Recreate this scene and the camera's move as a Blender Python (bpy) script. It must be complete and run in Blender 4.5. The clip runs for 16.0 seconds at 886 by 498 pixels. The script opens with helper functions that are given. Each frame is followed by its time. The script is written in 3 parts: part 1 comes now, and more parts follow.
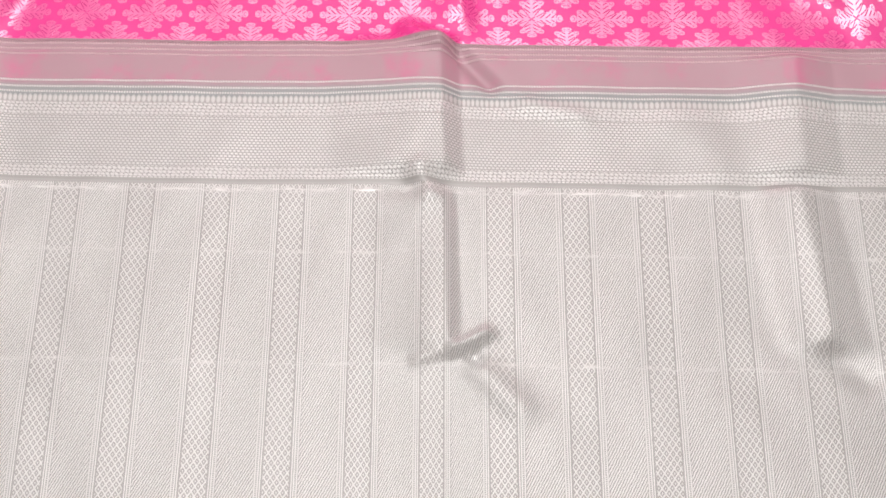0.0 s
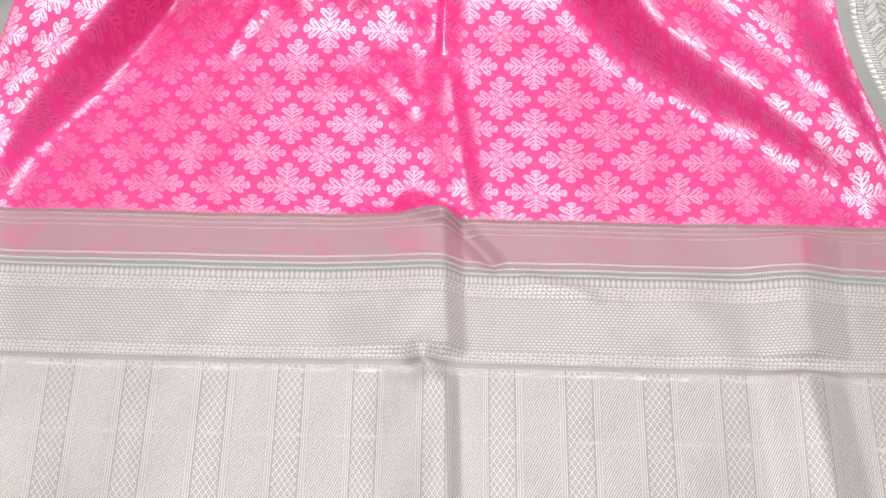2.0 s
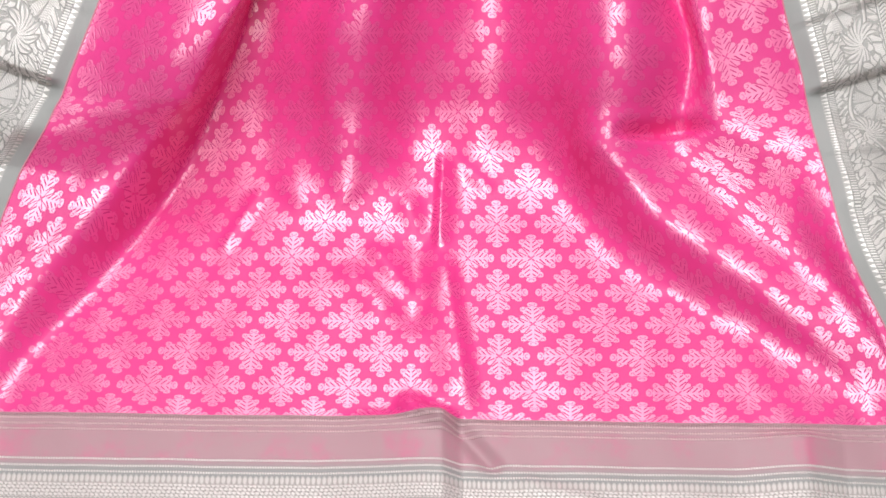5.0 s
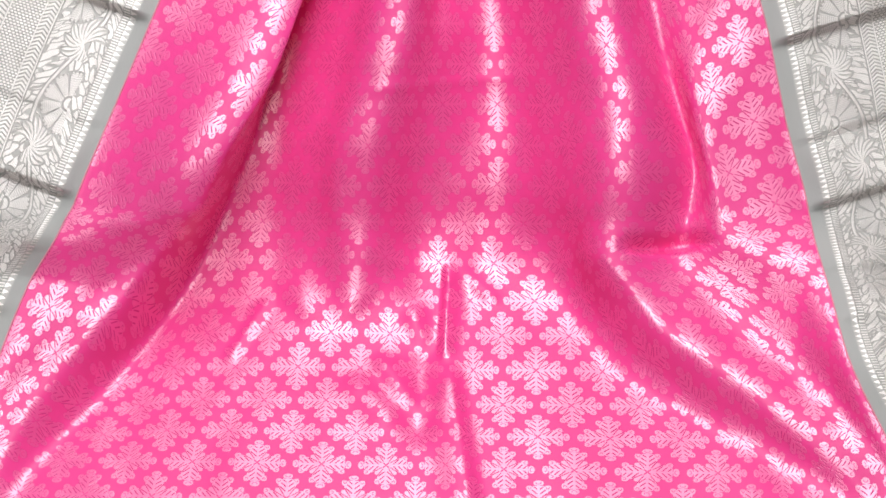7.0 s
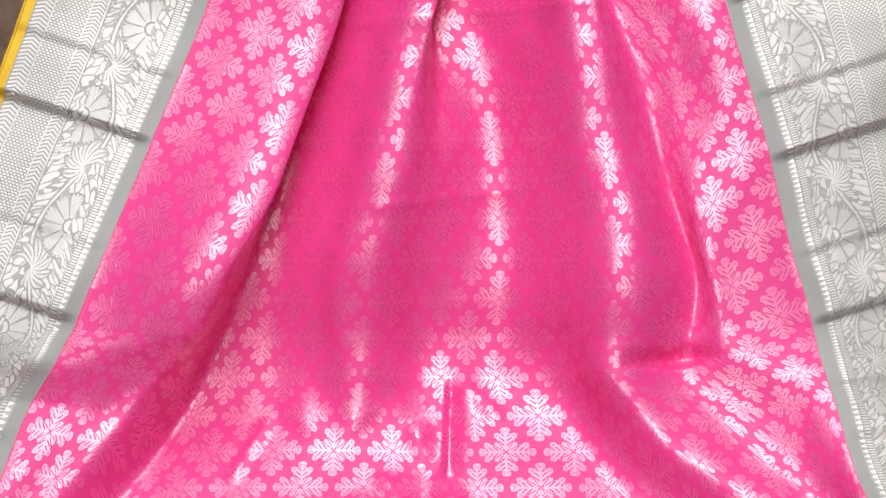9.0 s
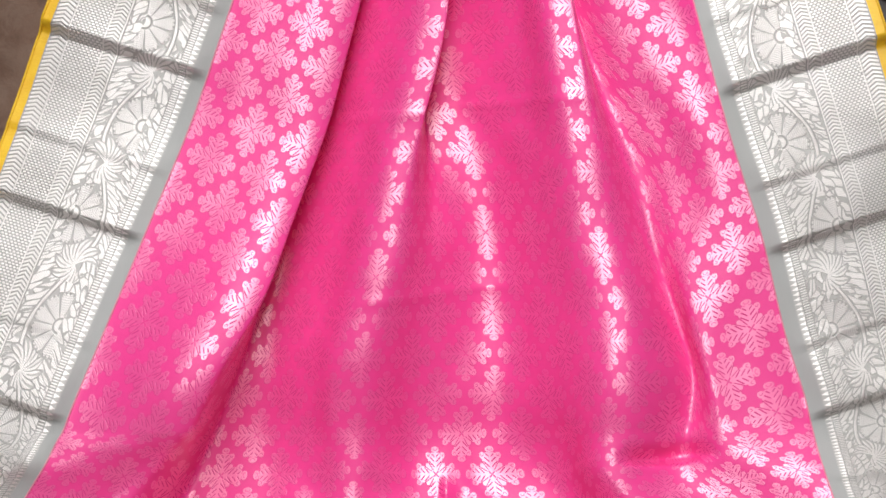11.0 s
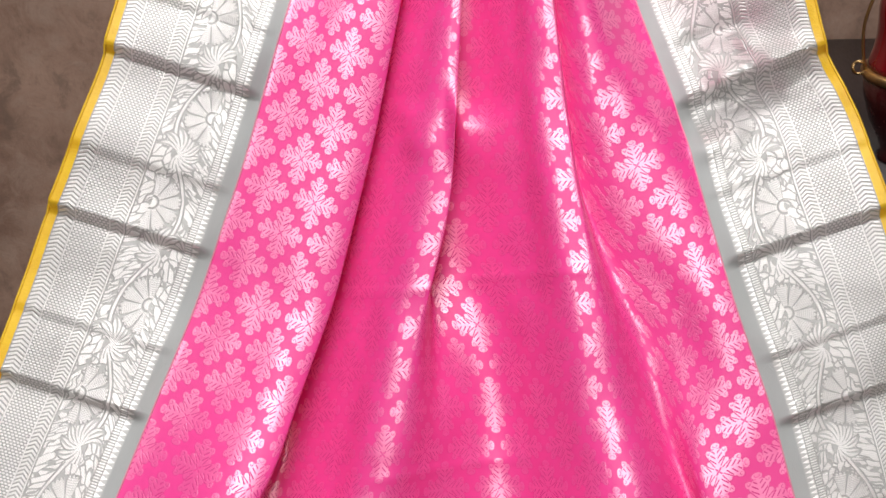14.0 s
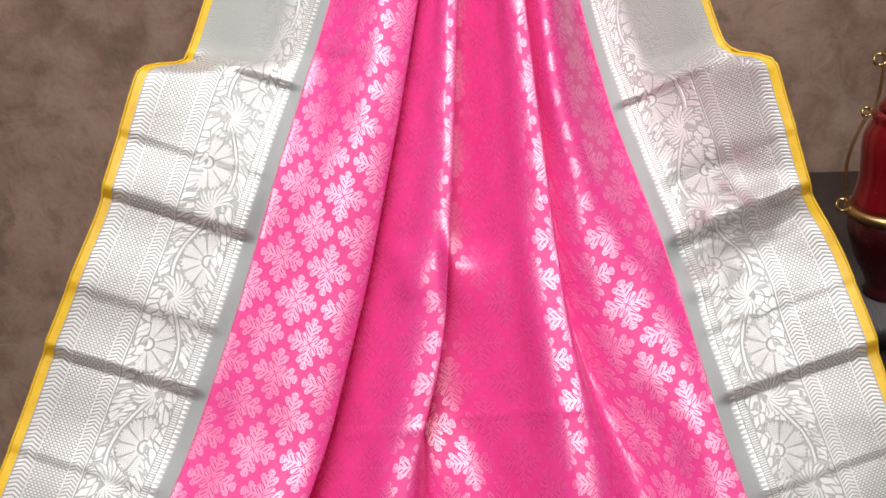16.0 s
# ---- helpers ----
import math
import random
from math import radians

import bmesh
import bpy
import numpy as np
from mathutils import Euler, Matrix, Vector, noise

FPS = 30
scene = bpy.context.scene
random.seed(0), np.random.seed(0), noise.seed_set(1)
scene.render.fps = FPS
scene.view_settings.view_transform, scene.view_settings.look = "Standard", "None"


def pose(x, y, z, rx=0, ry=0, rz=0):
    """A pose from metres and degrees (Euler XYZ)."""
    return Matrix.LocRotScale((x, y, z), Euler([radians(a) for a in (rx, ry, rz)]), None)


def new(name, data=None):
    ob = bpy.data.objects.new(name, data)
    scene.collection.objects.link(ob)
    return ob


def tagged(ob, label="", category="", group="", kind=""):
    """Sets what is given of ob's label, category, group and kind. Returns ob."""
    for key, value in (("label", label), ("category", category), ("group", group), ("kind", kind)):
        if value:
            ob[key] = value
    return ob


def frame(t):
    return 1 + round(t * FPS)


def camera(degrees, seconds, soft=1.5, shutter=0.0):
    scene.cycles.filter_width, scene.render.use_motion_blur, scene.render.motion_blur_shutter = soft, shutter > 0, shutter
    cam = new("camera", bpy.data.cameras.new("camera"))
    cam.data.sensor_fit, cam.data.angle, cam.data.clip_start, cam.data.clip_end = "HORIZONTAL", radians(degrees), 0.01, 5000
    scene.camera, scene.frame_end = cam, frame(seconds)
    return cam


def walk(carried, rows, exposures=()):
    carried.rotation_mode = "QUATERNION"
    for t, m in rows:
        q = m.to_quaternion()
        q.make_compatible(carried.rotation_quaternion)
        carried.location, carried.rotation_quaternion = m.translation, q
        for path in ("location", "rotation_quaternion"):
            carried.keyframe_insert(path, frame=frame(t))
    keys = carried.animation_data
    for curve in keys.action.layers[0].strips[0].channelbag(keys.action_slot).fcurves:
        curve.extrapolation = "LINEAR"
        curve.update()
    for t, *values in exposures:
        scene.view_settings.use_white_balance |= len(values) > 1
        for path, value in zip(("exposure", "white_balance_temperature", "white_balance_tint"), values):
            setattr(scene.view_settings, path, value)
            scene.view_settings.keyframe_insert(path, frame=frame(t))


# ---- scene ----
# camera and its slow rise along the cloth
cam = camera(33.36, 16.0, soft=1.6)
PATH = [
    (0, 0.0071, -0.5719, 0.905, 44.879, -0.074, 0.131),
    (0.5, 0.0054, -0.5522, 0.9173, 45.838, -0.232, 0.295),
    (1, 0.0073, -0.5347, 0.9303, 46.688, 0.041, 0.234),
    (1.5, 0.005, -0.5204, 0.9398, 47.392, -0.449, 0.484),
    (2, 0.0047, -0.5102, 0.9444, 48.314, -0.535, 0.553),
    (2.5, 0.007, -0.4927, 0.9564, 48.554, -0.133, 0.419),
    (3, 0.0109, -0.4744, 0.9673, 48.871, 0.189, 0.401),
    (3.5, 0.0093, -0.4637, 0.9734, 49.527, 0.036, 0.401),
    (4, 0.0101, -0.4583, 0.9785, 50.602, -0.007, 0.418),
    (4.5, 0.0094, -0.4492, 0.9908, 51.271, -0.006, 0.283),
    (7, 0.006, -0.4409, 1.0221, 55.438, -0.336, 0.63),
    (7.5, 0.0019, -0.435, 1.0289, 56.029, -0.413, 0.645),
    (8, 0.0027, -0.4299, 1.0369, 56.78, -0.183, 0.627),
    (8.5, 0.001, -0.4233, 1.0436, 57.5, -0.004, 0.379),
    (9, 0.0027, -0.4144, 1.0543, 58.103, 0.216, 0.187),
    (9.5, 0.0077, -0.4089, 1.0608, 58.81, 0.427, 0.182),
    (12, 0.0093, -0.3738, 1.0897, 61.215, 0.832, -0.4),
    (12.5, 0.0065, -0.367, 1.0952, 61.865, 1.141, -0.566),
    (13, 0.0116, -0.3594, 1.1093, 62.473, 1.155, -0.125),
    (13.5, 0.0162, -0.359, 1.1219, 63.314, 1.387, 0.125),
    (14, 0.0156, -0.3607, 1.1281, 64.516, 1.42, 0.116),
    (14.5, 0.0151, -0.3613, 1.1339, 65.557, 1.471, 0.041),
    (15, 0.0132, -0.3627, 1.144, 66.554, 1.398, -0.097),
    (15.5, 0.0117, -0.3615, 1.1541, 67.477, 1.395, -0.274),
    (16, 0.0094, -0.3659, 1.156, 68.889, 1.541, -0.563),
]
walk(cam, [(t, pose(x, y, z, rx, ry, rz)) for t, x, y, z, rx, ry, rz in PATH])

# ---- light ----
world = bpy.data.worlds.new("world")
scene.world = world
world.use_nodes = True
world.node_tree.nodes["Background"].inputs[0].default_value = (1.0, 0.98, 0.95, 1)
world.node_tree.nodes["Background"].inputs[1].default_value = 0.25
scene.view_settings.exposure = 0.0


def ceiling_lamp(x, y, z, sx, sy, watts):
    data = bpy.data.lights.new("ceiling_panel_light", "AREA")
    data.shape, data.size, data.size_y, data.energy = "RECTANGLE", sx, sy, watts
    data.color = (1.0, 0.985, 0.965)
    ob = new("ceiling_panel_light", data)
    ob.matrix_world = pose(x, y, z)
    return ob


ceiling_lamp(-0.05, 0.75, 2.38, 0.80, 1.1, 19)
ceiling_lamp(-0.05, -1.45, 2.38, 0.60, 3.3, 77)


# ---- shader helpers ----
class S:
    """A value in a node tree, with arithmetic."""

    def __init__(self, tree, sock):
        self.tree, self.sock = tree, sock

    def op(self, name, *others, clamp=False):
        n = self.tree.nodes.new("ShaderNodeMath")
        n.operation, n.use_clamp = name, clamp
        for i, v in enumerate((self,) + others):
            if isinstance(v, S):
                self.tree.links.new(v.sock, n.inputs[i])
            else:
                n.inputs[i].default_value = v
        return S(self.tree, n.outputs[0])

    def __add__(self, o): return self.op("ADD", o)
    def __radd__(self, o): return self.op("ADD", o)
    def __sub__(self, o): return self.op("SUBTRACT", o)
    def __rsub__(self, o): return (self * -1.0) + o
    def __mul__(self, o): return self.op("MULTIPLY", o)
    def __rmul__(self, o): return self.op("MULTIPLY", o)
    def __truediv__(self, o): return self.op("DIVIDE", o)
    def abs(self): return self.op("ABSOLUTE")
    def fract(self): return self.op("FRACT")
    def floor(self): return self.op("FLOOR")
    def sign(self): return self.op("SIGN")
    def sin(self): return self.op("SINE")
    def max(self, o): return self.op("MAXIMUM", o)
    def min(self, o): return self.op("MINIMUM", o)
    def over(self, o): return self.op("GREATER_THAN", o)
    def mod(self, o): return self.op("FLOORED_MODULO", o)

    def ramp(self, lo, hi, a=0.0, b=1.0):
        n = self.tree.nodes.new("ShaderNodeMapRange")
        n.interpolation_type = "SMOOTHSTEP"
        self.tree.links.new(self.sock, n.inputs[0])
        for i, v in enumerate((lo, hi, a, b)):
            n.inputs[i + 1].default_value = v
        return S(self.tree, n.outputs[0])

    def inside(self, edge, soft):
        """1 where the value lies below edge."""
        return self.ramp(edge - soft, edge + soft, 1.0, 0.0)


def length2(a, b):
    return (a * a + b * b).op("SQRT")


def pick(mask, a, b):
    """a where mask is 1, b where it is 0."""
    return a * mask + b * (1.0 - mask)


class Mat:
    def __init__(self, name):
        self.m = bpy.data.materials.new(name)
        self.m.use_nodes = True
        self.tree = self.m.node_tree
        self.bsdf = self.tree.nodes["Principled BSDF"]

    def uv(self):
        n = self.tree.nodes.new("ShaderNodeUVMap")
        s = self.tree.nodes.new("ShaderNodeSeparateXYZ")
        self.tree.links.new(n.outputs[0], s.inputs[0])
        self.uvsock = n.outputs[0]
        return S(self.tree, s.outputs[0]), S(self.tree, s.outputs[1])

    def coords(self, kind="Object"):
        return self.tree.nodes.new("ShaderNodeTexCoord").outputs[kind]

    def vec(self, x, y, z=0.0):
        n = self.tree.nodes.new("ShaderNodeCombineXYZ")
        for i, v in enumerate((x, y, z)):
            if isinstance(v, S):
                self.tree.links.new(v.sock, n.inputs[i])
            else:
                n.inputs[i].default_value = v
        return n.outputs[0]

    def noise(self, vec, scale, detail=3.0, rough=0.55, distort=0.0):
        n = self.tree.nodes.new("ShaderNodeTexNoise")
        self.tree.links.new(vec, n.inputs["Vector"])
        n.inputs["Scale"].default_value, n.inputs["Detail"].default_value = scale, detail
        n.inputs["Roughness"].default_value, n.inputs["Distortion"].default_value = rough, distort
        return S(self.tree, n.outputs[0])

    def cells(self, vec, scale, feature="DISTANCE_TO_EDGE"):
        n = self.tree.nodes.new("ShaderNodeTexVoronoi")
        n.feature = feature
        self.tree.links.new(vec, n.inputs["Vector"])
        n.inputs["Scale"].default_value = scale
        return S(self.tree, n.outputs[0])

    def mix(self, fac, a, b):
        n = self.tree.nodes.new("ShaderNodeMix")
        n.data_type = "RGBA"
        if isinstance(fac, S):
            self.tree.links.new(fac.sock, n.inputs[0])
        else:
            n.inputs[0].default_value = fac
        for i, c in ((6, a), (7, b)):
            if isinstance(c, tuple):
                n.inputs[i].default_value = (*c, 1)
            else:
                self.tree.links.new(c, n.inputs[i])
        return n.outputs[2]

    def put(self, name, v):
        if isinstance(v, S):
            self.tree.links.new(v.sock, self.bsdf.inputs[name])
        elif isinstance(v, tuple):
            self.bsdf.inputs[name].default_value = (*v, 1)
        elif isinstance(v, (int, float)):
            self.bsdf.inputs[name].default_value = v
        else:
            self.tree.links.new(v, self.bsdf.inputs[name])

    def bump(self, height, depth):
        n = self.tree.nodes.new("ShaderNodeBump")
        n.inputs["Distance"].default_value = depth
        self.tree.links.new(height.sock, n.inputs["Height"])
        self.tree.links.new(n.outputs[0], self.bsdf.inputs["Normal"])


# woven silk: sizes in metres across (u) and along (v) the cloth
COL, ROW = 0.055, 0.0716        # repeat of the snowflake figure
PINK_HALF, EDGE_HALF, OUTER = 0.4125, 0.5520, 0.5605
V_PINK, V_FIELD = 0.427, 0.291  # where the body and the striped end panel begin

PINK = (0.84, 0.060, 0.305)
ZARI_ROSE = (0.895, 0.072, 0.342)
SILVER = (0.90, 0.885, 0.88)
GREY_SILK = (0.36, 0.375, 0.38)


def silk_finish(m, zari, relief, fine, rough_silk=0.42, rough_zari=0.36, metal=0.85, depth=0.0004):
    m.put("Metallic", zari * metal)
    m.put("Roughness", pick(zari, S(m.tree, value(m, rough_zari)), S(m.tree, value(m, rough_silk))) + (fine - 0.5) * 0.12)
    m.put("Sheen Weight", 0.12)
    m.put("Sheen Roughness", 0.35)
    m.bump(relief + fine * 0.35, depth)


def value(m, v):
    n = m.tree.nodes.new("ShaderNodeValue")
    n.outputs[0].default_value = v
    return n.outputs[0]


def body_material():
    m = Mat("pink_brocade_silk")
    u, v = m.uv()
    x = ((u - 0.031) / COL + 0.5).fract() * 2.0 - 1.0
    y = ((v - 0.44) / ROW + 0.5).fract() * 2.0 - 1.0
    out = (x.abs() + y.abs()).over(1.0)
    x = (x - x.sign() * out).abs()
    y = (y - y.sign() * out).abs() * (ROW / COL)
    a, c = x.max(y), x.min(y)       # along and across an arm of the figure
    tip = length2((a - 0.800) / 0.100, c / 0.150).inside(1.0, 0.07)
    lobe = length2((a - 0.615) / 0.115, (c - 0.268) / 0.092).inside(1.0, 0.07)
    half = a.ramp(0.0, 0.30, 0.0, 0.275) * a.ramp(0.54, 0.76, 1.0, 0.42)      # half width of an arm
    blade = (c - half).inside(0.0, 0.012) * a.inside(0.76, 0.015)
    leaflet = length2((a + c - 0.44) / 0.25, (a - c) / 0.125).inside(1.0, 0.10)      # between two arms
    ring = (length2((a - 0.640) / 0.062, (c - 0.262) / 0.050) - 0.85).abs().inside(0.22, 0.12) * a.inside(0.655, 0.02)
    tipring = (length2((a - 0.815) / 0.058, c / 0.085) - 0.85).abs().inside(0.20, 0.12) * a.inside(0.83, 0.02)
    stripe = ((a - c * 0.90) / 0.165 + 0.22).fract()
    vein = (stripe - 0.5).abs().inside(0.150, 0.055) * c.ramp(0.030, 0.044) * a.ramp(0.16, 0.20) * (c - half + 0.045).inside(0.0, 0.015) * a.inside(0.70, 0.02)
    edge = (c - a * 0.66).abs().inside(0.017, 0.009) * a.ramp(0.12, 0.16) * a.inside(0.47, 0.03)
    neck = (a - 0.715).abs().inside(0.013, 0.008) * c.ramp(0.035, 0.05)
    leaf = (blade * (1.0 - vein)).max(leaflet) * (1.0 - edge)
    figure = tip.max(lobe).max(leaf) * (1.0 - ring * 0.8) * (1.0 - tipring * 0.8) * (1.0 - neck * 0.8)
    thread = m.noise(m.vec(u * 260.0, v * 2600.0), 1.0, 2.0)
    slub = m.noise(m.vec(u * 22.0, v * 160.0), 1.0, 3.0)
    cloud = m.noise(m.vec(u, v), 9.0, 3.0)
    zari = figure * (0.72 + thread * 0.32) * slub.ramp(0.15, 0.4, 0.75, 1.0)
    ground = m.mix(cloud.ramp(0.3, 0.75), PINK, (0.81, 0.053, 0.285))
    # Dark rim painted round each figure as a shadow outline, with darker veins.
    outline = tip.max(lobe).max(blade).max(leaflet)
    outline = (outline * (1.0 - outline) * 4.0).max((vein * blade).max(edge * blade).max(ring * lobe) * 0.9)
    ground = m.mix(slub.ramp(0.55, 0.8) * 0.35, ground, (0.87, 0.05, 0.325))
    ground = m.mix(outline * 0.46, ground, (0.42, 0.016, 0.13))
    m.put("Base Color", m.mix(zari, ground, ZARI_ROSE))
    m.put("Specular IOR Level", 0.36 + zari * 0.14)
    m.put("IOR", 1.5 + zari * 1.45)
    m.put("Specular Tint", m.mix(zari, (1.0, 1.0, 1.0), (1.0, 0.80, 0.88)))
    m.put("Roughness", 0.43 - zari * 0.10 + (thread - 0.5) * 0.1)
    m.put("Sheen Weight", 0.10)
    m.put("Sheen Roughness", 0.3)
    m.put("Sheen Tint", (1.0, 0.55, 0.75))
    m.bump(figure + thread * 0.3, 0.00008)
    return m.m


def zigzag(v, e, lo, hi, period):
    """Herringbone rows between e = lo and hi."""
    mid = (lo + hi) / 2
    tri = (((e - lo) / (hi - lo)) - 0.5).abs() * 2.0
    band = ((v / period) + tri * 0.9).fract()
    return (band - 0.5).abs().inside(0.32, 0.12) * (e - mid).abs().inside((hi - lo) / 2, 0.0004)


def dots(u, v, pu, pv, size):
    """Staggered woven dots."""
    i = (v / pv).floor()
    x = (u / pu + i.mod(2.0) * 0.5).fract() - 0.5
    y = (v / pv).fract() - 0.5
    return length2(x, y).inside(size, 0.1)


def border_material():
    m = Mat("silver_zari_border")
    u, v = m.uv()
    e = u.abs() - PINK_HALF
    teeth = ((v / 0.0042).fract() - 0.5).abs() * 2.0
    saw = ((e - 0.0135) / 0.0075 - teeth).over(0.0) * (e - 0.020).inside(0.0, 0.0003)
    ladder = ((v / 0.0021).fract() - 0.5).abs().inside(0.27, 0.08) * (e - 0.0237).abs().inside(0.003, 0.0003)
    # flower trail, fans that face in turn to either side
    step = 0.082
    i = (v / step).floor()
    flip = i.mod(2.0) * 2.0 - 1.0
    fx = ((e - 0.0535) / 0.0265) * flip
    fy = ((v / step).fract() - 0.5) * (step / 0.0265)
    dx, dy = fx + 0.50, fy - 0.35
    r = length2(dx, dy)
    ang = dy.op("ARCTAN2", dx)
    petal = (ang * 5.2 + 0.3).sin().abs()
    open_side = ang.abs().inside(1.75, 0.03)
    scallop = (ang * 20.8).sin().abs() * 0.09
    fan = (r - petal * 0.05 - scallop).inside(0.80, 0.025) * (1.0 - petal.inside(0.22, 0.08) * r.ramp(0.20, 0.28))
    fan = fan * (1.0 - ((r * 15.0 + petal * 0.8).fract() - 0.5).abs().inside(0.14, 0.08) * r.ramp(0.28, 0.34) * 0.55)
    fan = fan * (1.0 - (r - 0.20).abs().inside(0.032, 0.02)) * open_side
    around_fan = (r - open_side * 0.84).ramp(0.09, 0.13)
    # lotus with long curled petals
    ex, ey = fx - 0.20, fy + 1.05
    r2 = length2(ex, ey * 0.85)
    ang2 = ey.op("ARCTAN2", ex) + r2 * 0.9
    long_petal = (ang2 * 5.5).sin().abs()
    lotus = (r2 - long_petal * 0.26).inside(0.44, 0.03) * (1.0 - long_petal.inside(0.24, 0.08) * r2.ramp(0.08, 0.14)) * (1.0 - long_petal.ramp(0.93, 0.98) * r2.ramp(0.25, 0.32) * 0.8)
    cup = ang2.abs().ramp(0.75, 0.85)
    lotus = lotus * cup * around_fan
    around_lotus = (r2 - long_petal * 0.26 * cup - cup * 0.30).ramp(0.20, 0.24)
    # leaves on a waving stem fill the rest
    bend = (v * (2.0 * math.pi / (2.0 * step))).sin()
    stem_x = (e - 0.0535) / 0.0265 + bend * 0.55
    stem = stem_x.abs().inside(0.055, 0.02)
    curl = m.noise(m.vec(u, v), 70.0, 1.0) * 1.6
    leaf_cell = m.cells(m.vec(stem_x * 2.3 + curl, v * 175.0 + stem_x.abs() * 3.4 + curl), 1.0)
    leaves = leaf_cell.ramp(0.060, 0.090) * stem_x.abs().ramp(0.09, 0.11)
    flowers = fan.max(lotus).max(leaves.max(stem) * around_fan * around_lotus)
    flowers = flowers * (e - 0.0535).abs().inside(0.0262, 0.0004)
    hatch = 0.74 + (((v + u * 0.5) / 0.0016).fract() - 0.5).abs().inside(0.30, 0.15) * 0.26
    flowers = flowers * hatch
    lines = ((e - 0.0815).abs().inside(0.0006, 0.0002)).max((e - 0.0935).abs().inside(0.0006, 0.0002))
    lines = lines.max((e - 0.1235).abs().inside(0.0006, 0.0002))
    che = zigzag(v, e, 0.0825, 0.0928, 0.0031).max(zigzag(v, e, 0.1245, 0.1385, 0.0034))
    net = dots(u, v, 0.0036, 0.0021, 0.41) * (e - 0.1085).abs().inside(0.0145, 0.0003)
    zari = saw.max(ladder).max(flowers).max(lines).max(che * 0.85).max(net)
    turned = v.ramp(1.285, 1.30) * e.ramp(0.040, 0.060)      # the border folds over; above it the figures fade to dull grey
    zari = zari * (e - 0.0137).ramp(-0.001, 0.001) * (1.0 - turned * 0.9)
    thread = m.noise(m.vec(u * 2400.0, v * 300.0), 1.0, 2.0)
    cloud = m.noise(m.vec(u, v), 14.0, 3.0)
    dull = e.ramp(0.0125, 0.0145)
    under = m.mix(dull, GREY_SILK, (0.46, 0.46, 0.455))
    under = m.mix(turned, under, (0.37, 0.38, 0.36))
    under = m.mix(cloud.ramp(0.3, 0.8) * 0.3, under, (0.42, 0.42, 0.41))
    m.put("Base Color", m.mix(zari, under, SILVER))
    metal = zari * 0.46 + dull * (1.0 - turned) * 0.36
    silk_finish(m, metal, zari, thread, 0.47, 0.38, 0.92, 0.0008)
    return m.m


def panel_material():
    """Striped silver end panel."""
    m = Mat("silver_striped_end_panel_silk")
    u, v = m.uv()
    pitch = 0.0585
    s = ((u + 0.060) / pitch + 0.5).fract() - 0.5       # 0 in the middle of a lattice stripe
    w = s.abs() * pitch
    ragged = m.noise(m.vec(u * 300.0, v * 300.0), 1.0, 2.0)
    di = ((u / 0.0048).fract() - 0.5).abs() + ((v / 0.0074).fract() - 0.5).abs()
    cell = (di - 0.5).abs() + (ragged - 0.5) * 0.10
    lattice = cell.inside(0.14, 0.05).max(cell.ramp(0.33, 0.39))
    stripe = w.inside(0.0095, 0.0003)
    lattice = lattice * stripe * 0.85
    rails = (w - 0.0112).abs().inside(0.0005, 0.0002).max((w - 0.0128).abs().inside(0.0005, 0.0002)).max((w - 0.0150).abs().inside(0.0005, 0.0002))
    rung = ((v / 0.0016).fract() - 0.5).abs().inside(0.3, 0.1) * (w - 0.0139).abs().inside(0.0007, 0.0002)
    twill = ((v * 0.52 - u) / 0.0020 + (ragged - 0.5) * 0.8).fract()
    twill = (twill - 0.5).abs().inside(0.31, 0.12) * w.ramp(0.0155, 0.0160) * 0.95
    weft = (v - 0.2865).abs().inside(0.0022, 0.0012).max((v - 0.232).abs().inside(0.0016, 0.0012) * 0.6).max((v - 0.140).abs().inside(0.0018, 0.0012) * 0.6)
    broken = m.noise(m.vec(u * 60.0, v * 400.0), 1.0, 3.0, 0.7).ramp(0.42, 0.6)
    zari = lattice.max(rails).max(rung * 0.7).max(twill).max(weft * broken)
    grain = m.noise(m.vec(u * 900.0, v * 900.0), 1.0, 2.0)
    cloud = m.noise(m.vec(u, v), 7.0, 4.0)
    under = m.mix(cloud.ramp(0.3, 0.7), (0.43, 0.405, 0.40), (0.48, 0.458, 0.455))
    m.put("Base Color", m.mix(zari * (0.55 + grain * 0.7), under, (0.86, 0.835, 0.83)))
    silk_finish(m, 0.12 + zari * 0.25, zari, grain, 0.5, 0.44, 0.85, 0.0007)
    return m.m


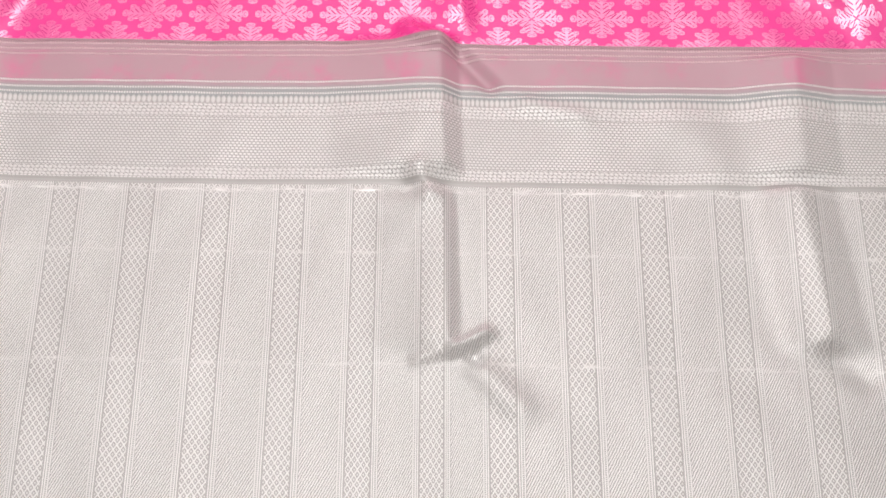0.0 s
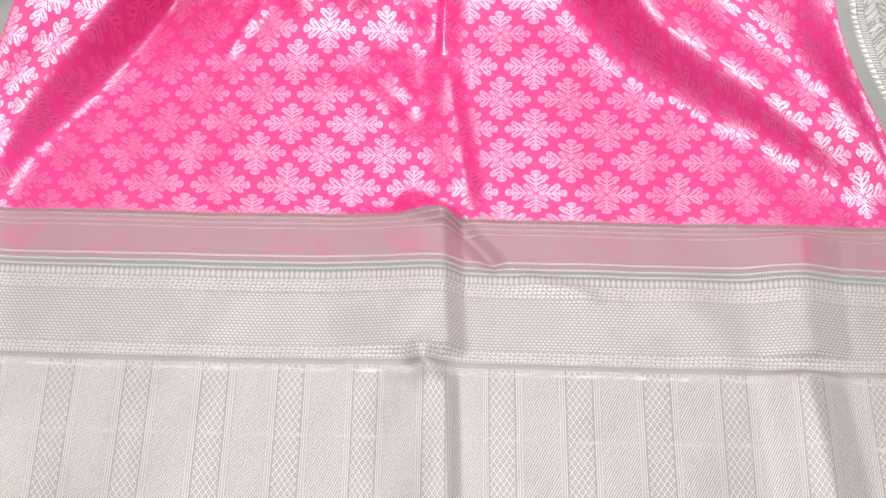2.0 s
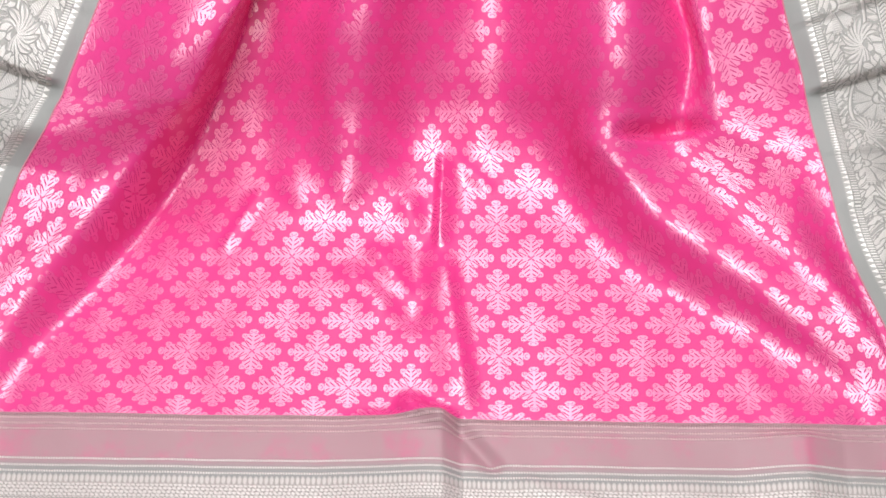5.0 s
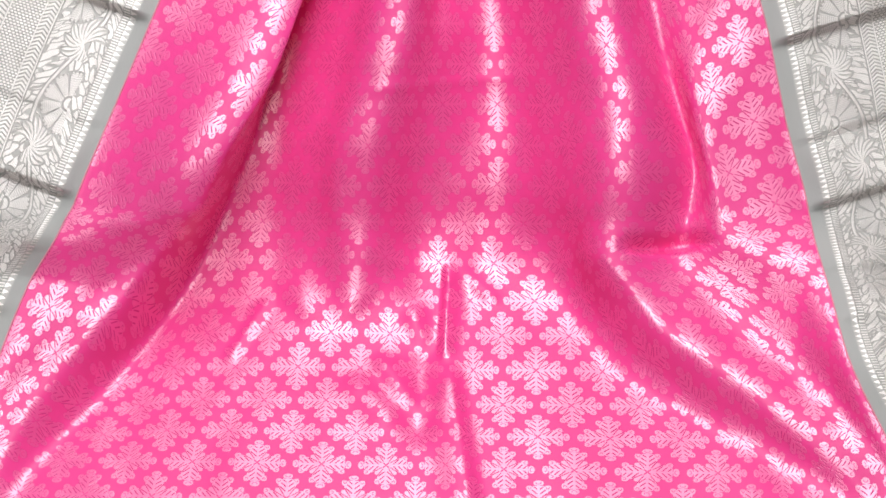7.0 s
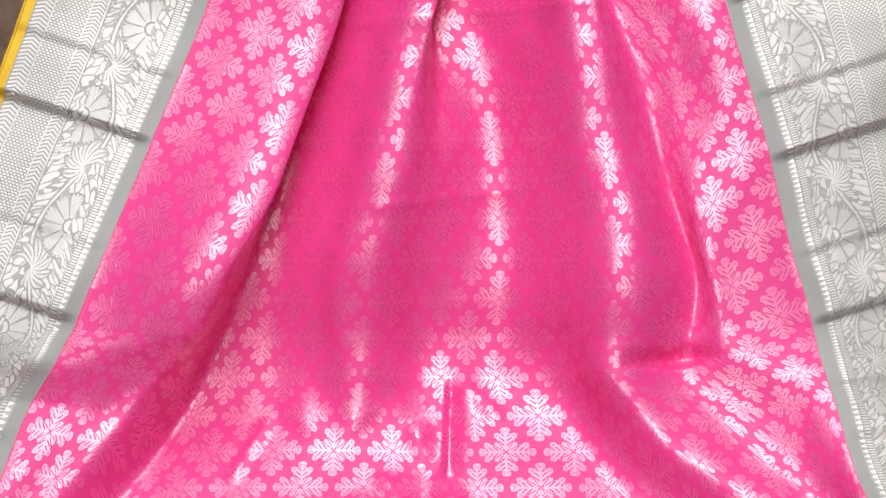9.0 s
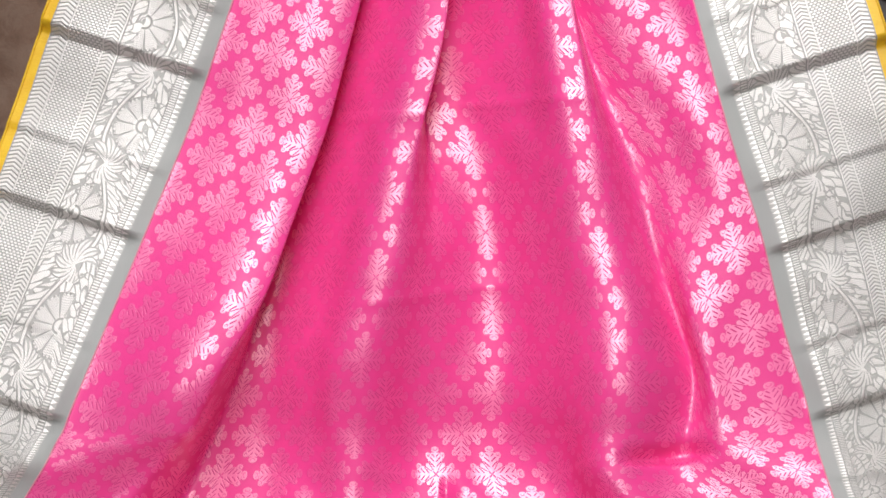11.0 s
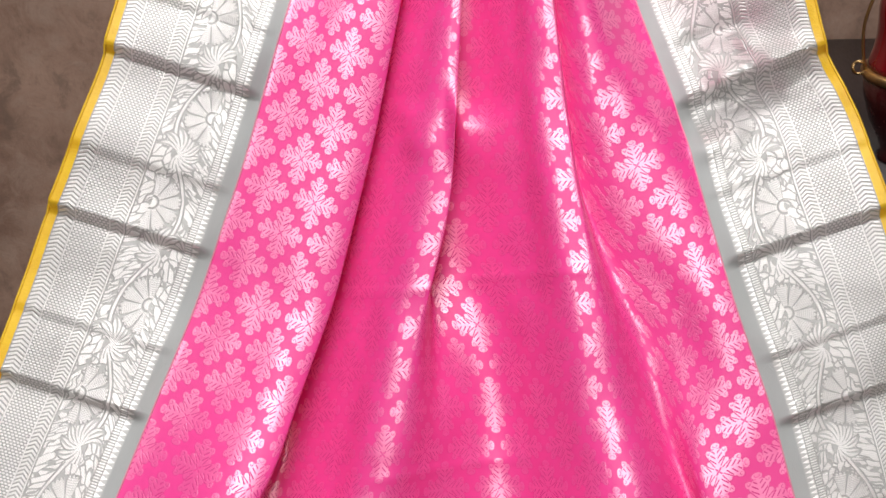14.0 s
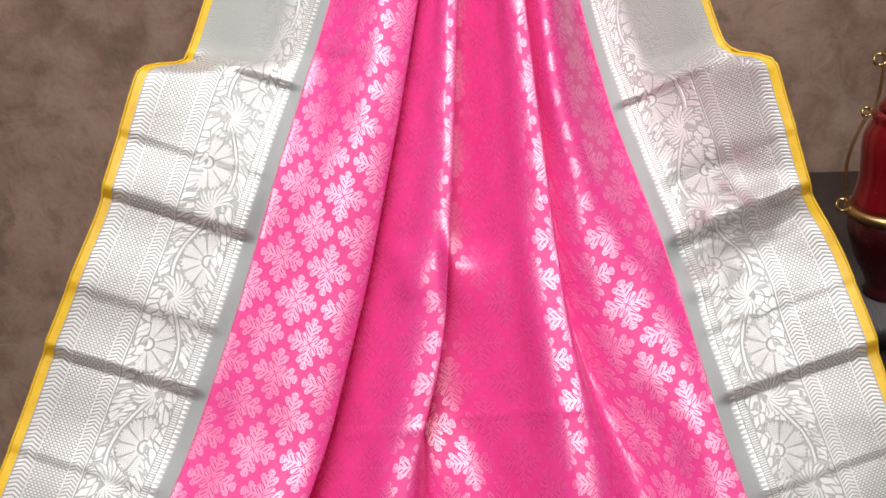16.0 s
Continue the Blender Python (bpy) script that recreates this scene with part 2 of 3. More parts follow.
def band_material():
    """Cross border between body and end panel."""
    m = Mat("cross_border_silk")
    u, v = m.uv()
    bead = ((u / 0.0021).fract() - 0.5).abs().inside(0.33, 0.14)
    top = None
    for c in (0.4225, 0.4175, 0.4125, 0.3865, 0.3805, 0.3755):
        line = (v - c).abs().inside(0.0010, 0.0004)
        top = line if top is None else top.max(line)
    rows = top * (0.25 + bead * 0.75)
    scallop = length2(((u / 0.0042).fract() - 0.5) * 1.7, (v - 0.3695) / 0.0052).inside(0.65, 0.2)
    net = dots(u, v, 0.0033, 0.0025, 0.42)
    fade = m.noise(m.vec(u, v), 11.0, 2.0).ramp(0.40, 0.60, 0.72, 1.0)
    tri = ((v / 0.0045).fract() - 0.5).abs() * 2.0
    wave = dots(u + v * 0.4, v, 0.0036, 0.0030, 0.42).max((((u / 0.0058).fract() - 0.5).abs() * 2.0 - tri).abs().inside(0.20, 0.15) * 0.8)
    rim = ((v - 0.3595).abs().inside(0.006, 0.0006)).max((v - 0.3020).abs().inside(0.0045, 0.0006))
    field = v.inside(0.3655, 0.0006) * v.ramp(0.2955, 0.2965)
    honey = pick(rim, wave * 0.85, net * fade) * field
    zari = rows.max(scallop * 0.5).max(honey)
    low = v.inside(0.3715, 0.0008)
    seam = (v - 0.2945).abs().inside(0.0009, 0.0004)
    grain = m.noise(m.vec(u * 500.0, v * 1600.0), 1.0, 2.0)
    shot = m.noise(m.vec(u * 1.0, v * 0.9), 19.0, 5.0, 0.7)
    streak = m.noise(m.vec(u * 160.0, v * 8.0), 1.0, 2.0)
    blush = (v - 0.4085).abs().inside(0.026, 0.006)
    plain = m.mix(blush * 0.95, (0.33, 0.34, 0.345), (0.47, 0.275, 0.325))
    pinkish = blush * shot.ramp(0.45, 0.75) * (0.25 + streak * 0.6) * (v - 0.4).abs().inside(0.016, 0.004)
    plain = m.mix(pinkish, plain, (0.68, 0.14, 0.30))
    under = m.mix(low, plain, (0.425, 0.402, 0.398))
    under = m.mix(seam * 0.7, under, (0.36, 0.345, 0.335))
    bright = m.mix(v.ramp(0.398, 0.406), (0.84, 0.81, 0.81), (0.74, 0.53, 0.57))
    m.put("Base Color", m.mix(zari * (0.7 + grain * 0.45), under, bright))
    silk_finish(m, (low * 0.12).max(zari * 0.35), zari, grain, 0.48, 0.42, 0.85, 0.0006)
    return m.m


def plain_material(name, base, dark, scale, rough, metal=0.0, depth=0.0, coat=0.0, stretch=(1, 1, 1)):
    m = Mat(name)
    mp = m.tree.nodes.new("ShaderNodeMapping")
    mp.inputs["Scale"].default_value = stretch
    m.tree.links.new(m.coords(), mp.inputs[0])
    big = m.noise(mp.outputs[0], scale, 4.0)
    small = m.noise(mp.outputs[0], scale * 9.0, 3.0)
    m.put("Base Color", m.mix(big.ramp(0.3, 0.7) * 0.8 + small * 0.2, dark, base))
    m.put("Roughness", small * 0.16 + (rough - 0.08))
    m.put("Metallic", metal)
    m.put("Coat Weight", coat)
    m.put("Coat Roughness", 0.08)
    if depth:
        m.bump(small, depth)
    return m.m


def wall_material():
    """Mottled taupe backdrop, clouded as trowelled plaster."""
    m = Mat("mottled_taupe_plaster")
    o = m.coords()
    cloud = m.noise(o, 6.5, 5.0, 0.6, 0.6)
    blot = m.noise(o, 21.0, 6.0, 0.68, 0.5)
    grain = m.noise(o, 130.0, 3.0, 0.7)
    base = m.mix(cloud.ramp(0.3, 0.7), (0.215, 0.125, 0.090), (0.38, 0.250, 0.190))
    base = m.mix(blot.ramp(0.46, 0.66) * 0.5, base, (0.39, 0.285, 0.228))
    base = m.mix(blot.ramp(0.5, 0.32) * 0.55, base, (0.14, 0.095, 0.073))
    base = m.mix(grain.ramp(0.5, 0.75) * 0.18, base, (0.10, 0.075, 0.06))
    m.put("Base Color", base)
    m.put("Roughness", 0.82)
    m.bump(grain * 0.4 + blot, 0.0015)
    return m.m


M_BODY, M_BORDER, M_PANEL, M_BAND = body_material(), border_material(), panel_material(), band_material()
M_YELLOW = plain_material("yellow_silk_edging", (0.84, 0.55, 0.025), (0.74, 0.43, 0.015), 60.0, 0.45, 0.0, 0.0004)
M_PIPING = plain_material("pale_pink_thread", (0.80, 0.30, 0.42), (0.70, 0.22, 0.34), 90.0, 0.5)
M_WALL = wall_material()
M_ROOM = plain_material("matt_white_ceiling_paint", (0.63, 0.615, 0.595), (0.58, 0.565, 0.545), 2.0, 0.85)
# tone of the added unseen walls, set dark to dim reflections in the silk
M_SIDE = plain_material("matt_taupe_room_paint", (0.33, 0.29, 0.26), (0.28, 0.245, 0.22), 2.0, 0.85)
M_FLOOR = plain_material("brown_carpet", (0.16, 0.12, 0.10), (0.10, 0.075, 0.06), 14.0, 0.9, 0.0, 0.003)
M_BOARD = plain_material("raw_plywood", (0.42, 0.30, 0.19), (0.33, 0.22, 0.13), 6.0, 0.7, 0.0, 0.0005, 0.0, (1, 6, 1))
M_TABLE = plain_material("black_stained_wood", (0.030, 0.024, 0.026), (0.016, 0.012, 0.013), 12.0, 0.42, 0.0, 0.0005, 0.15, (6, 1, 1))
M_RED = plain_material("red_lacquer", (0.17, 0.002, 0.006), (0.11, 0.0015, 0.004), 14.0, 0.24, 0.0, 0.0, 0.7)
M_MAROON = plain_material("dark_maroon_lacquer", (0.055, 0.004, 0.006), (0.03, 0.002, 0.003), 14.0, 0.25, 0.0, 0.0, 0.6)
M_GOLD = plain_material("aged_gold_wire", (0.66, 0.45, 0.20), (0.42, 0.27, 0.12), 40.0, 0.32, 1.0)


# ---- mesh helpers ----
def part(name, bm, material, parent=None, label="", smooth=True):
    me = bpy.data.meshes.new(name)
    bm.to_mesh(me)
    bm.free()
    for p in me.polygons:
        p.use_smooth = smooth
    me.materials.append(material)
    ob = new(name, me)
    ob.parent = parent
    if label:
        tagged(ob, label)
    return ob


def box(bm, x0, x1, y0, y1, z0, z1, bevel=0.0):
    r = bmesh.ops.create_cube(bm, size=1.0)
    for v in r["verts"]:
        v.co = Vector(((x0 + x1) / 2 + v.co.x * (x1 - x0), (y0 + y1) / 2 + v.co.y * (y1 - y0), (z0 + z1) / 2 + v.co.z * (z1 - z0)))
    if bevel:
        edges = list({e for v in r["verts"] for e in v.link_edges})
        bmesh.ops.bevel(bm, geom=edges, offset=bevel, segments=2, affect="EDGES")
    return bm


def lathe(profile, steps=48):
    """A turned solid about z from (radius, height) pairs."""
    bm = bmesh.new()
    rings = []
    for r, z in profile:
        rings.append([bm.verts.new((r * math.cos(2 * math.pi * i / steps), r * math.sin(2 * math.pi * i / steps), z)) for i in range(steps)])
    for a, b in zip(rings, rings[1:]):
        for i in range(steps):
            j = (i + 1) % steps
            bm.faces.new((a[i], a[j], b[j], b[i]))
    bm.faces.new(list(reversed(rings[0])))
    bm.faces.new(rings[-1])
    return bm


def tube(points, radius, closed=False, sides=10):
    """A round wire along points."""
    bm = bmesh.new()
    pts = [Vector(p) for p in points]
    n, rings = len(pts), []
    up = Vector((0.13, 1, 0.07)).normalized()
    for i, p in enumerate(pts):
        a = pts[(i - 1) % n] if (closed or i) else p
        b = pts[(i + 1) % n] if (closed or i < n - 1) else p
        d = (b - a).normalized()
        s = d.cross(up).normalized()
        w = s.cross(d)
        rings.append([bm.verts.new(p + radius * (math.cos(2 * math.pi * k / sides) * s + math.sin(2 * math.pi * k / sides) * w)) for k in range(sides)])
    for i in range(n if closed else n - 1):
        a, b = rings[i], rings[(i + 1) % n]
        for k in range(sides):
            l = (k + 1) % sides
            bm.faces.new((a[k], a[l], b[l], b[k]))
    if not closed:
        bm.faces.new(list(reversed(rings[0])))
        bm.faces.new(rings[-1])
    bmesh.ops.recalc_face_normals(bm, faces=bm.faces)
    return bm


def spline(points, per=10):
    """A smooth line through points."""
    p = [Vector(q) for q in points]
    p = [2 * p[0] - p[1]] + p + [2 * p[-1] - p[-2]]
    out = []
    for i in range(1, len(p) - 2):
        for k in range(per):
            t = k / per
            a, b, c, d = p[i - 1], p[i], p[i + 1], p[i + 2]
            out.append(0.5 * (2 * b + (c - a) * t + (2 * a - 5 * b + 4 * c - d) * t * t + (3 * b - a - 3 * c + d) * t ** 3))
    return out + [p[-2]]


# ---- the room ----
WALL_Y = 1.37


def room_piece(name, dims, material, label, category):
    ob = part(name, box(bmesh.new(), *dims), material, smooth=False)
    return tagged(ob, label, category, kind="structure")


room_piece("floor", (-2.6, 2.6, -3.2, WALL_Y, -0.06, 0.0), M_FLOOR, "brown carpet floor below the draped cloth", "floor")
room_piece("wall_north", (-2.6, 2.6, WALL_Y, WALL_Y + 0.1, -0.06, 2.5), M_WALL, "mottled taupe plaster wall behind the display", "wall")
# south, east and west walls and ceiling are unseen, added to steer bounce light
room_piece("wall_south", (-2.6, 2.6, -3.3, -3.2, -0.06, 2.5), M_SIDE, "unseen taupe wall added behind the viewer", "wall")
room_piece("wall_east", (2.6, 2.7, -3.3, WALL_Y + 0.1, -0.06, 2.5), M_SIDE, "unseen taupe side wall added to dim reflections", "wall")
room_piece("wall_west", (-2.7, -2.6, -3.3, WALL_Y + 0.1, -0.06, 2.5), M_SIDE, "unseen taupe side wall added to dim reflections", "wall")
room_piece("ceiling", (-2.7, 2.7, -3.3, WALL_Y + 0.1, 2.5, 2.6), M_ROOM, "unseen white ceiling added for bounce light", "ceiling")

# ---- the drape ----
S1, S2, BEND, CY, CZ = radians(17.4), radians(63.0), 0.16, 0.655, 0.239
B1 = CY / math.cos(S1) - BEND * math.tan((S2 - S1) / 2)
FOOT = CZ - CY * math.tan(S1)


def slope(b):
    """Height line of the drape: place (y, z) and outward normal at the length b along it."""
    th = np.clip((b - B1) / BEND, 0, S2 - S1)
    yc = B1 * math.cos(S1) - BEND * math.sin(S1)
    zc = FOOT + B1 * math.sin(S1) + BEND * math.cos(S1)
    e = np.maximum(b - B1 - BEND * (S2 - S1), 0)
    y = np.where(b < B1, b * math.cos(S1), yc + BEND * np.sin(S1 + th) + e * math.cos(S2))
    z = np.where(b < B1, FOOT + b * math.sin(S1), zc - BEND * np.cos(S1 + th) + e * math.sin(S2))
    return y, z, -np.sin(S1 + th), np.cos(S1 + th)


# Fold lines: (length up the drape, sideways place, height over the slope, place across the cloth)
FOLDS = {
    "left_rim": [(-.1, -.555, 0, -.5605), (.43, -.55, 0, -.5605), (.60, -.50, .06, -.5605), (.74, -.45, .10, -.5605), (.82, -.43, .085, -.5605), (.93, -.395, .05, -.5605),
                 (1.0, -.372, .035, -.5605), (1.08, -.345, .03, -.5605), (1.21, -.292, .04, -.5605), (1.337, -.254, .05, -.5605), (1.350, -.226, -.02, -.5605), (1.5, -.18, -.03, -.5605)],
    "left_seam": [(-0.1, -0.405, 0, -0.4125), (0.43, -0.405, 0, -0.4125), (0.587, -0.362, 0.06, -0.4125), (0.666, -0.328, 0.1, -0.4125), (0.744, -0.315, 0.1, -0.4125), (0.815, -0.287, 0.08, -0.4125), (0.911, -0.250, 0.055, -0.4125), (1, -0.214, 0.037, -0.4125), (1.119, -0.172, 0.036, -0.4125), (1.239, -0.136, 0.032, -0.4125), (1.39, -0.09, 0.008, -0.4125), (1.5, -0.06, 0, -0.4125)],
    "left_ridge": [(-0.1, -0.3, 0, -0.307), (0.43, -0.385, 0.004, -0.396), (0.48, -0.365, 0.02, -0.378), (0.555, -0.315, 0.035, -0.335), (0.61, -0.272, 0.06, -0.317), (0.71, -0.223, 0.09, -0.285), (0.788, -0.187, 0.1, -0.282), (0.854, -0.146, 0.08, -0.278), (0.925, -0.123, 0.05, -0.276), (1, -0.095, 0.035, -0.276), (1.14, -0.058, 0.03, -0.278), (1.29, -0.026, 0.03, -0.282), (1.5, 0.012, 0.02, -0.285)],
    "left_hollow": [(-.1, -.2, 0, -.207), (.43, -.362, 0, -.369), (.48, -.344, .000, -.356), (.54, -.308, -.002, -.326), (.588, -.276, -.003, -.298), (.667, -.232, -.002, -.260), (.75, -.194, .002, -.234), (.80, -.172, .004, -.226),
                    (.867, -.156, .002, -.216), (.925, -.142, -.010, -.206), (1.0, -.116, -.014, -.195), (1.14, -.078, -.010, -.178), (1.29, -.046, -.006, -.160), (1.5, -.008, -.006, -.150)],
    "apron_ridge": [(-.1, -.14, 0, -.147), (.6, -.128, 0, -.136), (.625, -.115, .004, -.124), (.662, -.134, .004, -.148), (.72, -.150, .003, -.170), (.774, -.157, .004, -.192), (.83, -.150, .000, -.196),
                    (.90, -.138, -.010, -.192), (1.0, -.106, -.014, -.178), (1.14, -.070, -.010, -.164), (1.29, -.038, -.006, -.145), (1.5, .000, -.006, -.135)],
    "left_valley": [(-.1, -.1, 0, -.107), (.62, -.1, 0, -.107), (.65, -.101, .006, -.110), (.70, -.108, .018, -.118), (.75, -.114, .020, -.130), (.80, -.113, .021, -.136), (.875, -.093, .016, -.130),
                    (1.0, -.066, .010, -.118), (1.14, -.030, .013, -.108), (1.29, -.007, .015, -.102), (1.5, .018, .010, -.098)],
    "inner_ridge": [(-.1, -.072, 0, -.079), (.62, -.072, 0, -.079), (.655, -.076, .012, -.079), (.685, -.078, .026, -.079), (.80, -.068, .042, -.079), (.87, -.045, .044, -.068), (.976, -.021, .038, -.0535),
                    (1.06, .002, .036, -.0515), (1.10, .009, .034, -.0515), (1.24, .019, .032, -.0515), (1.5, .034, .022, -.0515)],
    "middle_hollow": [(-.1, 0, 0, 0), (.6, 0, 0, 0), (.663, -.02, .004, -.015), (.69, -.022, -.008, -.015), (.72, -.022, .000, -.015), (.80, -.014, .010, -.010), (.85, -.010, .014, -.005), (.90, -.002, .008, .0), (.97, -.008, -.014, .008), (1.02, -.016, -.032, .018),
                      (1.1, -.010, -.036, .022), (1.24, .000, -.036, .022), (1.5, .014, -.036, .022)],
    "middle_ridge": [(-.1, .043, 0, .05), (.65, .043, 0, .05), (.717, .032, -.004, .05), (.764, .040, .000, .05), (.80, .040, -.005, .05), (.833, .038, -.010, .05), (.90, .034, -.014, .05), (.97, .023, -.017, .05), (1.014, .009, -.026, .05),
                     (1.05, -.003, -.030, .046), (1.1, .001, -.032, .046), (1.24, .011, -.032, .046), (1.5, .026, -.032, .046)],
    "right_foot": [(-.1, .2, 0, .207), (.43, .345, 0, .352), (.475, .315, 0, .322), (.517, .265, 0, .272), (.568, .172, 0, .179), (.615, .132, 0, .139), (.672, .106, 0, .114), (.75, .095, .030, .115), (.85, .09, .018, .12),
                   (.95, .08, .014, .12), (1.1, .068, .000, .12), (1.24, .062, -.004, .12), (1.5, .06, -.004, .12)],
    "right_ridge": [(-.1, .3, 0, .307), (.43, .365, 0, .376), (.472, .345, .018, .362), (.50, .305, .03, .325), (.56, .246, .04, .28), (.597, .192, .045, .234), (.665, .151, .065, .216), (.78, .164, .075, .222),
                    (.847, .161, .060, .220), (.902, .142, .05, .204), (.974, .134, .045, .196), (1.09, .117, .03, .196), (1.164, .109, .02, .196), (1.26, .10, .02, .196), (1.5, .08, .02, .196)],
    "right_hollow": [(-.1, .35, 0, .357), (.43, .375, 0, .388), (.472, .355, .016, .378), (.50, .325, .025, .350), (.56, .28, .032, .31), (.60, .235, .037, .275), (.66, .19, .052, .255), (.78, .220, .034, .275),
                     (.86, .195, .018, .278), (.97, .168, .012, .280), (1.03, .143, .004, .286), (1.10, .121, -.004, .290), (1.26, .103, -.008, .294), (1.5, .082, -.008, .294)],
    "outer_ridge": [(-.1, .38, 0, .387), (.43, .383, 0, .398), (.472, .363, .02, .390), (.50, .345, .03, .375), (.56, .31, .04, .355), (.62, .275, .055, .335), (.69, .24, .065, .335), (.757, .235, .06, .34),
                    (.85, .214, .044, .34), (.90, .208, .030, .337), (.95, .204, .022, .335), (1.0, .190, .018, .335), (1.065, .158, .013, .335), (1.139, .141, .010, .335), (1.23, .125, .010, .338), (1.31, .110, .012, .345), (1.5, .095, .012, .345)],
    "right_break": [(-.1, .397, 0, .404), (.43, .388, 0, .4045), (.475, .366, .03, .4055), (.549, .328, .068, .406), (.668, .313, .079, .405), (.757, .305, .06, .405), (.815, .287, .05, .405), (.902, .269, .04, .405),
                    (.99, .242, .034, .405), (1.08, .222, .019, .404), (1.12, .208, .014, .398), (1.15, .190, .012, .386), (1.18, .165, .011, .368), (1.22, .138, .012, .348), (1.31, .115, .016, .350), (1.5, .1, .016, .350)],
    "right_seam": [(-0.1, 0.405, 0, 0.4125), (0.43, 0.395, 0, 0.4125), (0.475, 0.372, 0.03, 0.4125), (0.549, 0.332, 0.07, 0.4125), (0.668, 0.319, 0.08, 0.4125), (0.757, 0.313, 0.06, 0.4125), (0.815, 0.295, 0.05, 0.4125), (0.902, 0.277, 0.04, 0.4125), (0.99, 0.25, 0.034, 0.4125), (1.105, 0.223, 0.01, 0.4125), (1.151, 0.215, -0.01, 0.4125), (1.2, 0.202, -0.028, 0.4125), (1.25, 0.187, -0.046, 0.4125), (1.299, 0.173, -0.06, 0.4125), (1.39, 0.153, -0.075, 0.4125), (1.5, 0.13, -0.08, 0.4125)],
    "right_rim": [(-0.1, 0.555, 0, 0.5605), (0.43, 0.55, 0, 0.5605), (0.55, 0.48, 0.05, 0.5605), (0.67, 0.46, 0.07, 0.5605), (0.8, 0.44, 0.05, 0.5605), (0.93, 0.42, 0.03, 0.5605), (1.07, 0.386, 0.03, 0.5605), (1.151, 0.364, 0.022, 0.5605), (1.214, 0.337, 0.02, 0.5605), (1.335, 0.311, 0.026, 0.5605), (1.345, 0.278, -0.02, 0.5605), (1.5, 0.235, -0.03, 0.5605)],
}
BS = np.arange(-0.12, 1.5001, 0.002)


def smoothed(a, width):
    k = np.exp(-0.5 * (np.arange(-3 * width, 3 * width + 1) / width) ** 2)
    return np.convolve(np.pad(a, 3 * width, mode="edge"), k / k.sum(), mode="valid")


LINES = {}
for fold_name, stations in FOLDS.items():
    st = np.array(stations)
    soft = 3 if "rim" in fold_name else 8
    LINES[fold_name] = [smoothed(np.interp(BS, st[:, 0], st[:, k]), soft) for k in (1, 2, 3)]


def ease(x, lo, hi):
    q = np.clip((x - lo) / (hi - lo), 0, 1)
    return q * q * (3 - 2 * q)


def shoulder(name, du, dx, dd, lo, hi):
    """A line beside a fold line, where the silk lies level before it turns away."""
    x, d, u = LINES[name]
    w = ease(BS, lo, lo + 0.08) * (1 - ease(BS, hi, hi + 0.05))
    return [x + 0.3 * du * (1 - w) + dx * w, d + dd * w, u + du * (0.3 + 0.7 * w)]


LINES["left_shoulder"] = shoulder("left_ridge", -.038, -.029, .007, .60, 2)
LINES["inner_shoulder"] = shoulder("inner_ridge", -.021, -.019, -.0005, .66, 1.14)
LINES["middle_shoulder"] = shoulder("middle_ridge", .018, .017, .001, .66, 0.96)
LINES["right_shoulder"] = shoulder("right_ridge", -.024, -.020, -.0015, .62, 1.18)
ORDER = ["left_rim", "left_seam", "left_shoulder", "left_ridge", "left_hollow", "apron_ridge", "left_valley", "inner_shoulder", "inner_ridge", "middle_hollow", "middle_ridge", "middle_shoulder",
         "right_foot", "right_shoulder", "right_ridge", "right_hollow", "outer_ridge", "right_break", "right_seam", "right_rim"]
KX, KD, KU = (np.array([LINES[n][k] for n in ORDER]) for k in range(3))
KU = np.maximum.accumulate(KU + np.arange(len(KU))[:, None] * 1e-5, axis=0)


def glide(kx, ky, x):
    """Monotone cubic through the knots, level at crests and hollows."""
    h = np.maximum(np.diff(kx), 1e-4)
    s = np.diff(ky) / h
    t = np.zeros_like(ky)
    both = s[:-1] * s[1:] > 0
    w1, w2 = 2 * h[1:] + h[:-1], h[1:] + 2 * h[:-1]
    safe = np.where(both, s[:-1], 1.0), np.where(both, s[1:], 1.0)
    t[1:-1] = np.where(both, (w1 + w2) / (w1 / safe[0] + w2 / safe[1]), 0)
    t[0], t[-1] = s[0], s[-1]
    i = np.clip(np.searchsorted(kx, x) - 1, 0, len(h) - 1)
    q = np.clip((x - kx[i]) / h[i], 0, 1)
    return (ky[i] * (1 + 2 * q) * (1 - q) ** 2 + h[i] * t[i] * q * (1 - q) ** 2 + ky[i + 1] * q * q * (3 - 2 * q) + h[i] * t[i + 1] * q * q * (q - 1))


def spans(stops, step):
    out = []
    for a, b in zip(stops, stops[1:]):
        out.extend(np.linspace(a, b, max(2, int(round((b - a) / step)) + 1))[:-1])
    return np.array(out + [stops[-1]])


GU = spans([-OUTER, -EDGE_HALF, -PINK_HALF, PINK_HALF, EDGE_HALF, OUTER], 0.0028)
GV = spans([-0.09, V_FIELD, V_PINK, 1.48], 0.0032)
FX = np.array([glide(KU[:, j], KX[:, j], GU) for j in range(len(BS))])
FD = np.array([glide(KU[:, j], KD[:, j], GU) for j in range(len(BS))])


def sample(table, b):
    """Rows of table at the lengths b (one for each place of the grid)."""
    f = np.clip((b - BS[0]) / 0.002, 0, len(BS) - 1.001)
    i = f.astype(int)
    q = f - i
    col = np.arange(len(GU))[None, :]
    return table[i, col] * (1 - q) + table[i + 1, col] * q


